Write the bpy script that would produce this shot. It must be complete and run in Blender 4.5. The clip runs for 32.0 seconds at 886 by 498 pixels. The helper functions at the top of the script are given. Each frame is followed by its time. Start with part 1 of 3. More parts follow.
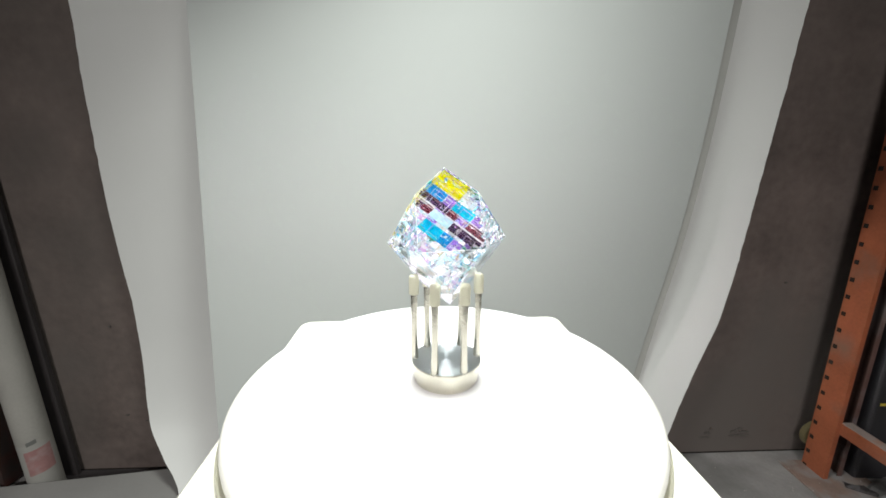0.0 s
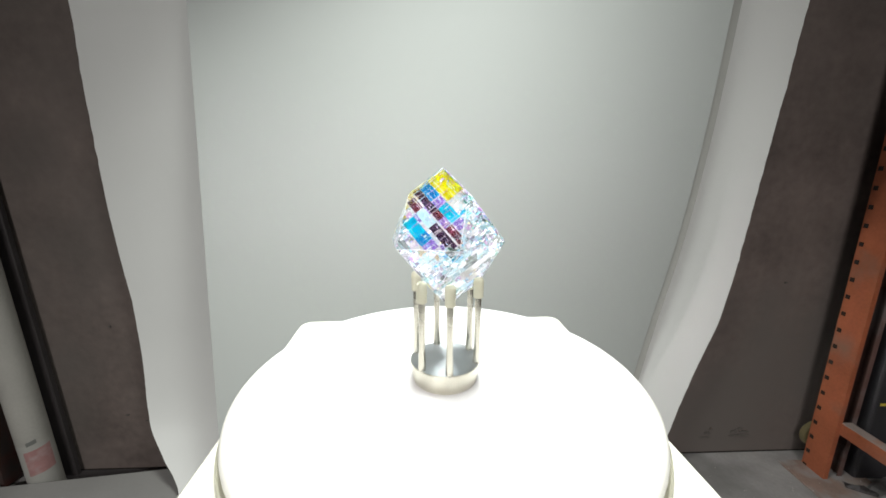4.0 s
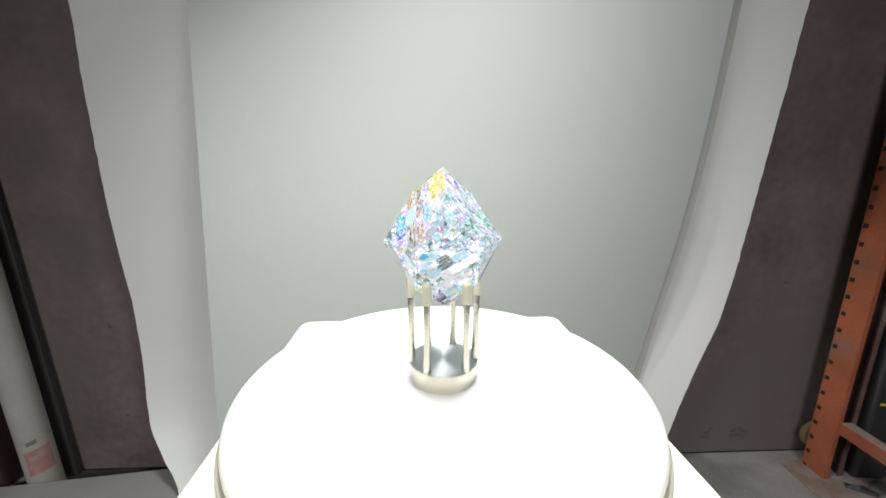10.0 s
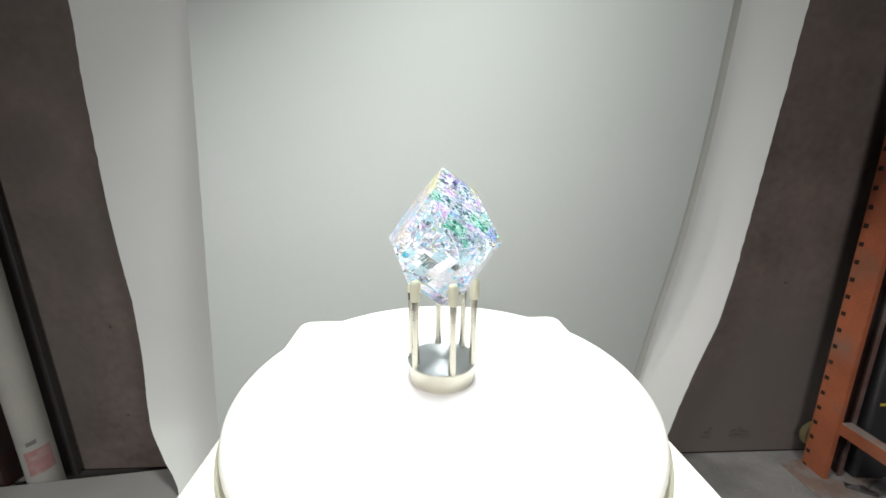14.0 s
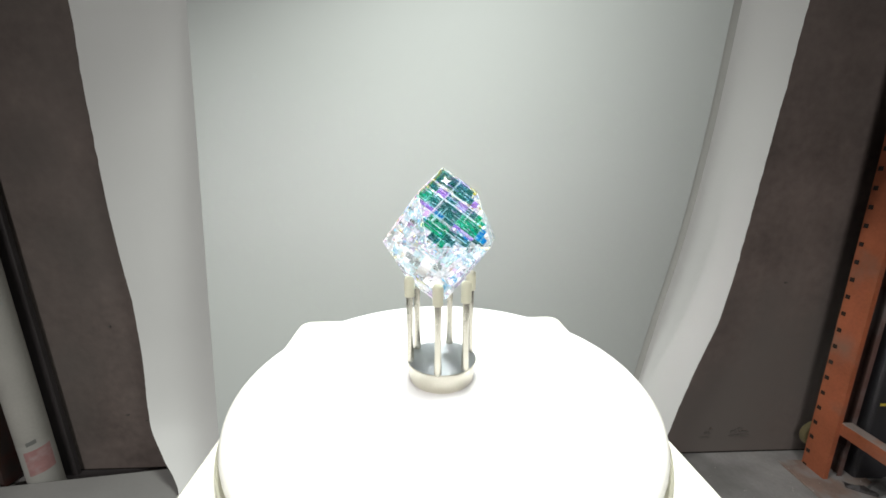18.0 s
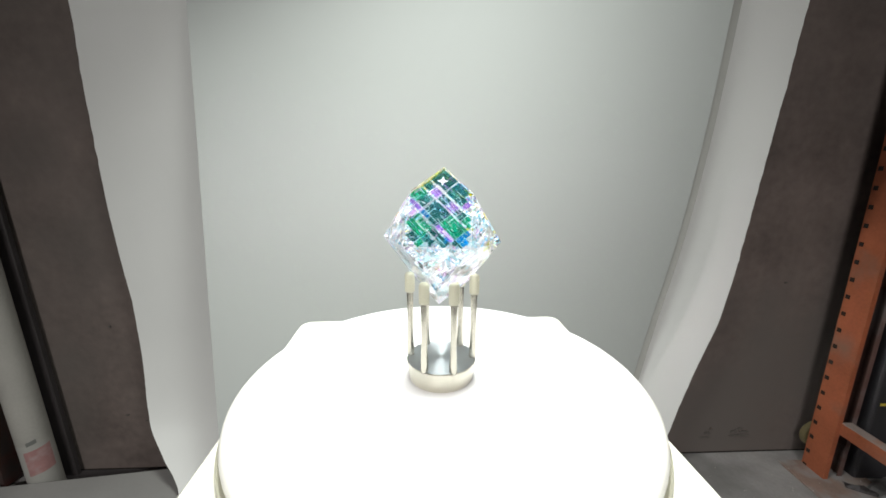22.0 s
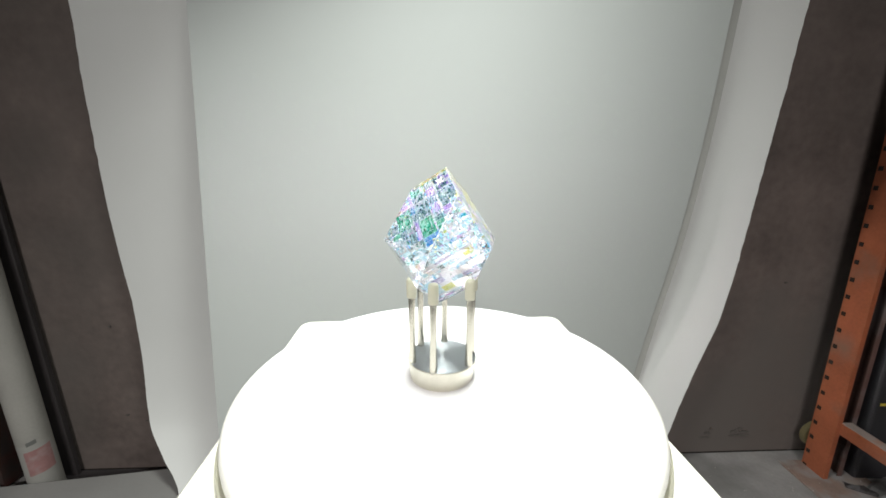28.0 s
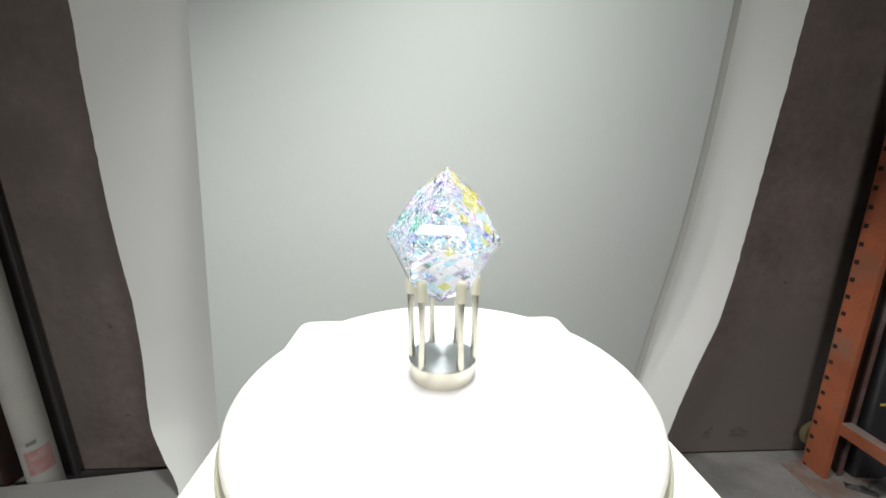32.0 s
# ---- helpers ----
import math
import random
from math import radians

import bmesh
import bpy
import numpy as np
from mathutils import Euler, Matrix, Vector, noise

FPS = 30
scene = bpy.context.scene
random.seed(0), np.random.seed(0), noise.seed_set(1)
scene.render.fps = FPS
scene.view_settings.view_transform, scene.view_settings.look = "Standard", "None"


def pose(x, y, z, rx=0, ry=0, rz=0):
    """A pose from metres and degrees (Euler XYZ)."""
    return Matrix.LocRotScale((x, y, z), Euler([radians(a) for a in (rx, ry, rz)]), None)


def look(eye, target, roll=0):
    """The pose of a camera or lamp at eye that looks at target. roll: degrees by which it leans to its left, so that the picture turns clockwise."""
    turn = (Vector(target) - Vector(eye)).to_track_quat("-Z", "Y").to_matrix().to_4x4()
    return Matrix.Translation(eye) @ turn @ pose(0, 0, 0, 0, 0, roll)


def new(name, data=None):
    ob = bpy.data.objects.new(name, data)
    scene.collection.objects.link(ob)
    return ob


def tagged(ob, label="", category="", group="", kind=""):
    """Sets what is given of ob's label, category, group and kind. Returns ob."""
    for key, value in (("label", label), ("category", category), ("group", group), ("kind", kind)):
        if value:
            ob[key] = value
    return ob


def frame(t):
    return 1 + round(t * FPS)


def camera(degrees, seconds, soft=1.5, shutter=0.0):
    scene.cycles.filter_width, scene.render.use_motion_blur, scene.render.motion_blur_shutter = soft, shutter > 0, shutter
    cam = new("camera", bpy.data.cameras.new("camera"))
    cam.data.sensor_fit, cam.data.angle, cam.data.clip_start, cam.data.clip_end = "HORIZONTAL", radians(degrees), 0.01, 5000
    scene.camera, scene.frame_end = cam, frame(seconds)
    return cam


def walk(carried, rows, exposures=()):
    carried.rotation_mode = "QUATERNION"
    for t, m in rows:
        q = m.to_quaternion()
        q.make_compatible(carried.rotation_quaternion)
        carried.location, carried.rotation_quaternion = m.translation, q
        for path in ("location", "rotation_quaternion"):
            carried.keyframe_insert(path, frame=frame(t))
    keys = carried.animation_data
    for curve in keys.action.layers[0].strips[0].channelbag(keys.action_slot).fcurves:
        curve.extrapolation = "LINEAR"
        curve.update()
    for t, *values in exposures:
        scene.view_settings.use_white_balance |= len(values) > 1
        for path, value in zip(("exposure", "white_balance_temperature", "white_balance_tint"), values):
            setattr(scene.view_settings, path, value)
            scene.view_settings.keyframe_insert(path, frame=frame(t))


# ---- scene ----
cam = camera(100.05, 32.0, soft=1.6)
EYE = Vector((0.0, 0.0, 0.973))
TILT = 12.68
AIM = EYE + Vector((0, math.cos(radians(TILT)), -math.sin(radians(TILT))))
walk(cam, [(0, look(EYE, AIM, 0.38)), (32, look(EYE, AIM, 0.38))], exposures=[(0, 0.0), (32, 0.0)])

# ---- light ----
world = bpy.data.worlds.new("world")
world.use_nodes = True
scene.world = world
world.node_tree.nodes["Background"].inputs[0].default_value = (0.5, 0.52, 0.55, 1)
world.node_tree.nodes["Background"].inputs[1].default_value = 0.05


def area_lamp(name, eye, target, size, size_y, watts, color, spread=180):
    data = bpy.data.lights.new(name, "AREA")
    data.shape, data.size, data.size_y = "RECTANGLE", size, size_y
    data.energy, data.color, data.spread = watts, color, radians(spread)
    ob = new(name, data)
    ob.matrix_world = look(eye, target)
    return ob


LAMP = (0.02, 0.42, 1.96)
area_lamp("studio_light", LAMP, (0.02, 0.421, 0.76), 0.28, 0.28, 9.1, (0.965, 1.0, 0.955), 105)
# unseen fill lamp, added behind the camera to brighten wall and backdrop
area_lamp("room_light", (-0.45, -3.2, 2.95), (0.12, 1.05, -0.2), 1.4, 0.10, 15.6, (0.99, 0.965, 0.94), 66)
# unseen narrow lamp, added to brighten the rack and the wall beside it
area_lamp("side_light", (-2.8, 0.05, 1.6), (1.50, 1.08, 0.38), 0.24, 0.24, 0.62, (1.0, 0.98, 0.95), 17)

# ---- materials ----


def nodes_of(name):
    m = bpy.data.materials.new(name)
    m.use_nodes = True
    nt = m.node_tree
    return m, nt, nt.nodes["Principled BSDF"]


def surface(name, color, rough=0.5, metal=0.0, vary=0.15, scale=20.0, bump=0.05, grain=150.0, stain=None, stain_scale=3.0,
            stain_at=0.55, coat=0.0, spec=0.5):
    """A surface with variation at two scales, stains and fine relief."""
    m, nt, bs = nodes_of(name)
    N, L = nt.nodes, nt.links
    tc = N.new("ShaderNodeTexCoord")
    big = N.new("ShaderNodeTexNoise")
    big.inputs["Scale"].default_value, big.inputs["Detail"].default_value = scale, 6
    fine = N.new("ShaderNodeTexNoise")
    fine.inputs["Scale"].default_value, fine.inputs["Detail"].default_value = grain, 4
    L.new(tc.outputs["Object"], big.inputs["Vector"])
    L.new(tc.outputs["Object"], fine.inputs["Vector"])
    add = N.new("ShaderNodeMath")
    add.operation = "MULTIPLY_ADD"
    L.new(fine.outputs["Fac"], add.inputs[0])
    add.inputs[1].default_value = 0.4
    L.new(big.outputs["Fac"], add.inputs[2])
    ramp = N.new("ShaderNodeMapRange")
    ramp.inputs["From Min"].default_value, ramp.inputs["From Max"].default_value = 0.35, 1.05
    ramp.inputs["To Min"].default_value, ramp.inputs["To Max"].default_value = 1 - vary, 1 + vary
    L.new(add.outputs[0], ramp.inputs["Value"])
    mul = N.new("ShaderNodeMix")
    mul.data_type, mul.blend_type = "RGBA", "MULTIPLY"
    mul.inputs["Factor"].default_value = 1
    mul.inputs["A"].default_value = (*color, 1)
    L.new(ramp.outputs["Result"], mul.inputs["B"])
    out = mul.outputs["Result"]
    if stain:
        patch = N.new("ShaderNodeTexNoise")
        patch.inputs["Scale"].default_value, patch.inputs["Detail"].default_value = stain_scale, 8
        L.new(tc.outputs["Object"], patch.inputs["Vector"])
        cut = N.new("ShaderNodeMapRange")
        cut.inputs["From Min"].default_value, cut.inputs["From Max"].default_value = stain_at - 0.08, stain_at + 0.12
        L.new(patch.outputs["Fac"], cut.inputs["Value"])
        mix = N.new("ShaderNodeMix")
        mix.data_type = "RGBA"
        L.new(cut.outputs["Result"], mix.inputs["Factor"])
        L.new(out, mix.inputs["A"])
        mix.inputs["B"].default_value = (*stain, 1)
        out = mix.outputs["Result"]
    L.new(out, bs.inputs["Base Color"])
    rr = N.new("ShaderNodeMapRange")
    rr.inputs["To Min"].default_value, rr.inputs["To Max"].default_value = max(0.02, rough - 0.12), min(1, rough + 0.12)
    L.new(big.outputs["Fac"], rr.inputs["Value"])
    L.new(rr.outputs["Result"], bs.inputs["Roughness"])
    bs.inputs["Metallic"].default_value = metal
    bs.inputs["Coat Weight"].default_value = coat
    bs.inputs["Specular IOR Level"].default_value = spec
    if bump:
        bp = N.new("ShaderNodeBump")
        bp.inputs["Strength"].default_value, bp.inputs["Distance"].default_value = bump, 0.004
        L.new(add.outputs[0], bp.inputs["Height"])
        L.new(bp.outputs["Normal"], bs.inputs["Normal"])
    return m


def clear_glass(name, ior=1.5, rough=0.0, color=(1, 1, 1), film=0.0):
    m, nt, bs = nodes_of(name)
    bs.inputs["Base Color"].default_value = (*color, 1)
    bs.inputs["Transmission Weight"].default_value = 1
    bs.inputs["Roughness"].default_value = rough
    bs.inputs["IOR"].default_value = ior
    if film:
        bs.inputs["Thin Film Thickness"].default_value = film
        bs.inputs["Thin Film IOR"].default_value = 1.9
    return m


def film_glass(name, shown, passed, gloss=0.30, body=0.45, gaps=0.42, slanted=0.3, dim=0.4, turned=(0.97, 0.96, 0.98)):
    """A dichroic film on glass, crazed into small facets: mirrors one colour, lets another through, and gleams in a third at a slant."""
    m, nt, bs = nodes_of(name)
    N, L = nt.nodes, nt.links
    N.remove(bs)
    tc = N.new("ShaderNodeTexCoord")
    info = N.new("ShaderNodeObjectInfo")
    shift = N.new("ShaderNodeMath")
    shift.operation = "MULTIPLY"
    shift.inputs[1].default_value = 40
    L.new(info.outputs["Random"], shift.inputs[0])
    move = N.new("ShaderNodeMapping")
    move.inputs["Scale"].default_value = (2.2, 7.0, 1.0)
    L.new(tc.outputs["Object"], move.inputs["Vector"])
    L.new(shift.outputs[0], move.inputs["Location"])
    streak = N.new("ShaderNodeTexVoronoi")
    streak.distance, streak.inputs["Scale"].default_value = "CHEBYCHEV", 1.3
    L.new(move.outputs["Vector"], streak.inputs["Vector"])
    facet = N.new("ShaderNodeTexVoronoi")
    facet.inputs["Scale"].default_value = 5.0
    L.new(tc.outputs["Object"], facet.inputs["Vector"])
    hue = N.new("ShaderNodeHueSaturation")
    hue.inputs["Color"].default_value = (*shown, 1)
    mr = N.new("ShaderNodeMapRange")
    mr.inputs["To Min"].default_value, mr.inputs["To Max"].default_value = 0.465, 0.535
    L.new(facet.outputs["Color"], mr.inputs["Value"])
    L.new(mr.outputs["Result"], hue.inputs["Hue"])
    val = N.new("ShaderNodeMapRange")
    val.inputs["To Min"].default_value, val.inputs["To Max"].default_value = dim, 1.15 if dim < 0.5 else 1.0
    L.new(streak.outputs["Color"], val.inputs["Value"])
    fine = N.new("ShaderNodeTexVoronoi")
    fine.distance, fine.inputs["Scale"].default_value = "CHEBYCHEV", 4.0
    L.new(move.outputs["Vector"], fine.inputs["Vector"])
    speck = N.new("ShaderNodeMapRange")
    speck.inputs["To Min"].default_value, speck.inputs["To Max"].default_value = 0.5 + 0.5 * dim, 1.25 if dim < 0.5 else 1.0
    L.new(fine.outputs["Color"], speck.inputs["Value"])
    times = N.new("ShaderNodeMath")
    times.operation = "MULTIPLY"
    L.new(val.outputs["Result"], times.inputs[0])
    L.new(speck.outputs["Result"], times.inputs[1])
    L.new(times.outputs[0], hue.inputs["Value"])
    glossy = N.new("ShaderNodeBsdfGlossy")
    glossy.inputs["Roughness"].default_value = 0.08
    L.new(hue.outputs["Color"], glossy.inputs["Color"])
    clear = N.new("ShaderNodeBsdfTransparent")
    clear.inputs["Color"].default_value = (*passed, 1)
    soft = N.new("ShaderNodeBsdfDiffuse")
    L.new(hue.outputs["Color"], soft.inputs["Color"])
    lets = N.new("ShaderNodeBsdfTranslucent")
    L.new(hue.outputs["Color"], lets.inputs["Color"])
    both = N.new("ShaderNodeMixShader")
    both.inputs[0].default_value = 0.4
    L.new(soft.outputs[0], both.inputs[1])
    L.new(lets.outputs[0], both.inputs[2])
    one = N.new("ShaderNodeMixShader")
    one.inputs[0].default_value = body
    L.new(clear.outputs[0], one.inputs[1])
    L.new(both.outputs[0], one.inputs[2])
    two = N.new("ShaderNodeMixShader")
    two.inputs[0].default_value = gloss
    L.new(one.outputs[0], two.inputs[1])
    L.new(glossy.outputs[0], two.inputs[2])
    # crazed gaps
    sep = N.new("ShaderNodeSeparateColor")
    L.new(streak.outputs["Color"], sep.inputs[0])
    less = N.new("ShaderNodeMath")
    less.operation = "LESS_THAN"
    less.inputs[1].default_value = gaps
    L.new(sep.outputs["Green"], less.inputs[0])
    open_glass = N.new("ShaderNodeBsdfTransparent")
    three = N.new("ShaderNodeMixShader")
    L.new(less.outputs[0], three.inputs[0])
    L.new(two.outputs[0], three.inputs[1])
    L.new(open_glass.outputs[0], three.inputs[2])
    # clear gloss at a slant
    lw = N.new("ShaderNodeLayerWeight")
    slant = N.new("ShaderNodeMapRange")
    slant.inputs["From Min"].default_value, slant.inputs["From Max"].default_value = 0.10, 0.22
    slant.inputs["To Min"].default_value, slant.inputs["To Max"].default_value = 0.0, slanted
    L.new(lw.outputs["Facing"], slant.inputs["Value"])
    mirror = N.new("ShaderNodeBsdfGlossy")
    mirror.inputs["Roughness"].default_value = 0.62
    pick = N.new("ShaderNodeMath")
    pick.operation = "GREATER_THAN"
    pick.inputs[1].default_value = 0.45
    L.new(sep.outputs["Blue"], pick.inputs[0])
    pale = N.new("ShaderNodeMix")
    pale.data_type = "RGBA"
    pale.inputs["A"].default_value = (*turned, 1)
    pale.inputs["B"].default_value = (0.86, 0.84, 0.87, 1)
    L.new(pick.outputs[0], pale.inputs["Factor"])
    L.new(pale.outputs["Result"], mirror.inputs["Color"])
    shown_cells = N.new("ShaderNodeMath")
    shown_cells.operation = "GREATER_THAN"
    shown_cells.inputs[1].default_value = 0.40
    L.new(sep.outputs["Red"], shown_cells.inputs[0])
    gleam = N.new("ShaderNodeMath")
    gleam.operation = "MULTIPLY"
    L.new(slant.outputs["Result"], gleam.inputs[0])
    L.new(shown_cells.outputs[0], gleam.inputs[1])
    four = N.new("ShaderNodeMixShader")
    L.new(gleam.outputs[0], four.inputs[0])
    L.new(three.outputs[0], four.inputs[1])
    L.new(mirror.outputs[0], four.inputs[2])
    L.new(four.outputs[0], N["Material Output"].inputs["Surface"])
    return m


CONCRETE = surface("concrete", (0.150, 0.119, 0.107), 0.85, vary=0.55, scale=4.2, bump=0.5, grain=38, stain=(0.128, 0.111, 0.101),
                   stain_scale=1.6, stain_at=0.50)
FLOOR = surface("floor_concrete", (0.27, 0.262, 0.257), 0.7, vary=0.28, scale=5, bump=0.2, grain=90, stain=(0.15, 0.145, 0.14), stain_scale=4)
PLASTER = surface("plaster", (0.35, 0.34, 0.33), 0.85, vary=0.1, scale=3)
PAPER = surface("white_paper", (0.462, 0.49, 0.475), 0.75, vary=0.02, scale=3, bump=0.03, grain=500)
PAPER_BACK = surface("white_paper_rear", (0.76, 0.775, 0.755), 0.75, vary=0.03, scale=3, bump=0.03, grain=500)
EDGE_SHADE = surface("edge_shade_grey", (0.41, 0.415, 0.39), 0.6, vary=0.06, scale=12, bump=0.02)
LAMINATE = surface("white_laminate", (0.80, 0.79, 0.71), 0.35, vary=0.03, scale=6, bump=0.02)
DISC = surface("white_disc", (0.86, 0.845, 0.86), 0.5, vary=0.02, scale=10, bump=0.01)
RIM = surface("cream_plastic", (0.50, 0.49, 0.39), 0.35, vary=0.05, scale=8, bump=0.02)
POLISHED = surface("polished_aluminium", (0.56, 0.54, 0.46), 0.26, metal=1.0, vary=0.08, scale=40, bump=0.03, grain=400)
EDGE = surface("cream_edge", (0.82, 0.81, 0.76), 0.5, vary=0.03, scale=10, bump=0.01)
STEEL = surface("brushed_aluminium", (0.84, 0.82, 0.71), 0.34, metal=1.0, vary=0.08, scale=40, bump=0.03, grain=400)
TURNED = surface("turned_aluminium", (0.60, 0.64, 0.67), 0.54, metal=1.0, vary=0.05, scale=40, bump=0.02, grain=400)
_b = TURNED.node_tree.nodes["Principled BSDF"]
_t = TURNED.node_tree.nodes.new("ShaderNodeTangent")
_t.direction_type, _t.axis = "RADIAL", "Z"
_b.inputs["Anisotropic"].default_value, _b.inputs["Anisotropic Rotation"].default_value = 0.76, 0.25
TURNED.node_tree.links.new(_t.outputs["Tangent"], _b.inputs["Tangent"])
RUBBER = surface("cream_rubber", (0.58, 0.565, 0.43), 0.6, vary=0.05, scale=60, bump=0.04)
ORANGE = surface("orange_paint", (0.30, 0.088, 0.040), 0.5, vary=0.36, scale=9, bump=0.08, grain=120, stain=(0.20, 0.11, 0.075),
                 stain_scale=7, stain_at=0.66)
DUSTY = surface("dusty_orange_steel", (0.235, 0.165, 0.135), 0.85, vary=0.3, scale=14, bump=0.1, grain=160, stain=(0.26, 0.25, 0.24), stain_scale=16, stain_at=0.5)
# orange rack paint darkened for the shade inside the channel, with dust patches
INNER = surface("shaded_channel_steel", (0.115, 0.062, 0.052), 0.7, vary=0.35, scale=14, bump=0.06, stain=(0.16, 0.13, 0.125), stain_scale=9, stain_at=0.55)
DUST = surface("dusty_steel", (0.27, 0.22, 0.195), 0.85, vary=0.25, scale=18, bump=0.06, stain=(0.30, 0.14, 0.08), stain_scale=20, stain_at=0.6)
DARK = surface("dark_slot", (0.012, 0.008, 0.006), 0.9, vary=0.2, bump=0)
BLACK = surface("black_metal", (0.038, 0.033, 0.034), 0.6, vary=0.3, scale=12, bump=0.04)
DARK_RED = surface("dark_red_paint", (0.085, 0.030, 0.024), 0.7, vary=0.45, scale=22, bump=0.1, grain=90, stain=(0.06, 0.045, 0.04), stain_scale=14, stain_at=0.5)
TUBE = surface("grey_card_tube", (0.39, 0.38, 0.35), 0.75, vary=0.16, scale=8, bump=0.05)
DULL = surface("dull_film", (0.15, 0.145, 0.145), 0.5, vary=0.2, scale=20, bump=0.05)
PINK = surface("pink_label", (0.36, 0.195, 0.19), 0.6, vary=0.2, scale=30, bump=0.01, stain=(0.40, 0.29, 0.28), stain_scale=40, stain_at=0.58)
BAND = surface("white_band", (0.38, 0.375, 0.35), 0.7, vary=0.08, scale=20, bump=0.02)
INK = surface("dark_ink", (0.17, 0.175, 0.165), 0.6, vary=0.1, bump=0)
BOARD = surface("grey_board", (0.31, 0.305, 0.295), 0.7, vary=0.10, scale=6, bump=0.05)
NAVY = surface("dark_plastic", (0.022, 0.021, 0.024), 0.6, vary=0.3, scale=6, bump=0.05)
GOUGE = surface("chipped_concrete", (0.105, 0.092, 0.084), 0.95, vary=0.4, scale=60, bump=0.3)
OLIVE = surface("olive_tape", (0.15, 0.125, 0.06), 0.5, vary=0.2, scale=30, bump=0.03)
YELLOW = surface("yellow_strap", (0.55, 0.42, 0.05), 0.6, vary=0.1)

# ---- mesh helpers ----


def mesh_of(bm, name, smooth=None):
    me = bpy.data.meshes.new(name)
    bm.to_mesh(me)
    bm.free()
    if smooth is not None:
        me.shade_smooth()
        me.set_sharp_from_angle(angle=radians(smooth))
    return me


def part(name, bm, material, parent=None, label="", smooth=None, at=None):
    ob = new(name, mesh_of(bm, name, smooth) if isinstance(bm, bmesh.types.BMesh) else bm)
    if material and not ob.data.materials:
        ob.data.materials.append(material)
    if parent:
        ob.parent = parent
    if at is not None:
        ob.matrix_basis = at
    return tagged(ob, label)


def box(x0, x1, y0, y1, z0, z1, bevel=0.0, seg=2, bm=None):
    own = bmesh.new()
    bmesh.ops.create_cube(own, size=1)
    for v in own.verts:
        v.co = Vector(((x0 + x1) / 2 + v.co.x * (x1 - x0), (y0 + y1) / 2 + v.co.y * (y1 - y0), (z0 + z1) / 2 + v.co.z * (z1 - z0)))
    if bevel:
        bmesh.ops.bevel(own, geom=own.edges[:], offset=bevel, segments=seg, affect="EDGES", profile=0.5)
    if bm is None:
        return own
    tmp = bpy.data.meshes.new("tmp")
    own.to_mesh(tmp)
    own.free()
    bm.from_mesh(tmp)
    bpy.data.meshes.remove(tmp)
    return bm


def lathe(profile, n=64, bm=None, cx=0.0, cy=0.0):
    """Turn (radius, height) pairs round the z axis."""
    bm = bm or bmesh.new()
    rings = []
    for r, z in profile:
        if r < 1e-6:
            rings.append([bm.verts.new((cx, cy, z))])
        else:
            rings.append([bm.verts.new((cx + r * math.cos(2 * math.pi * i / n), cy + r * math.sin(2 * math.pi * i / n), z)) for i in range(n)])
    for a, b in zip(rings, rings[1:]):
        for i in range(n):
            j = (i + 1) % n
            q = [a[i % len(a)], a[j % len(a)], b[j % len(b)], b[i % len(b)]]
            q = list(dict.fromkeys(q))
            if len(q) > 2:
                bm.faces.new(q)
    bmesh.ops.recalc_face_normals(bm, faces=bm.faces[:])
    return bm


def sheet(left, right, z0, z1, thick, nx=40, nz=40, ripple=0.0, drape=None):
    """A hanging sheet between two edges, each a function of height giving (x, y); it sags back in the middle."""
    bm = bmesh.new()
    grid = []
    for back in (0, 1):
        rows = []
        for k in range(nz + 1):
            z = z0 + (z1 - z0) * k / nz
            a, b, row = left(z), right(z), []
            for i in range(nx + 1):
                s = i / nx
                x = a[0] + (b[0] - a[0]) * s
                y = a[1] + (b[1] - a[1]) * s + a[2] * math.sin(math.pi * s) + ripple * math.sin(9 * s + 2.2 * z) * s * (1 - s)
                p = Vector((x, y + back * thick, z))
                if drape:
                    p = EYE + (p - EYE) * drape(s - 0.5, z - 0.85)
                    p.z = max(p.z, 0.001)
                row.append(bm.verts.new(p))
            rows.append(row)
        grid.append(rows)
    f, b = grid
    for k in range(nz):
        for i in range(nx):
            bm.faces.new((f[k][i], f[k][i + 1], f[k + 1][i + 1], f[k + 1][i]))
            bm.faces.new((b[k][i], b[k + 1][i], b[k + 1][i + 1], b[k][i + 1]))
    for k in range(nz):
        bm.faces.new((f[k][0], f[k + 1][0], b[k + 1][0], b[k][0]))
        bm.faces.new((f[k][nx], b[k][nx], b[k + 1][nx], f[k + 1][nx]))
    for i in range(nx):
        bm.faces.new((f[0][i], b[0][i], b[0][i + 1], f[0][i + 1]))
        bm.faces.new((f[nz][i], f[nz][i + 1], b[nz][i + 1], b[nz][i]))
    bmesh.ops.recalc_face_normals(bm, faces=bm.faces[:])
    return bm


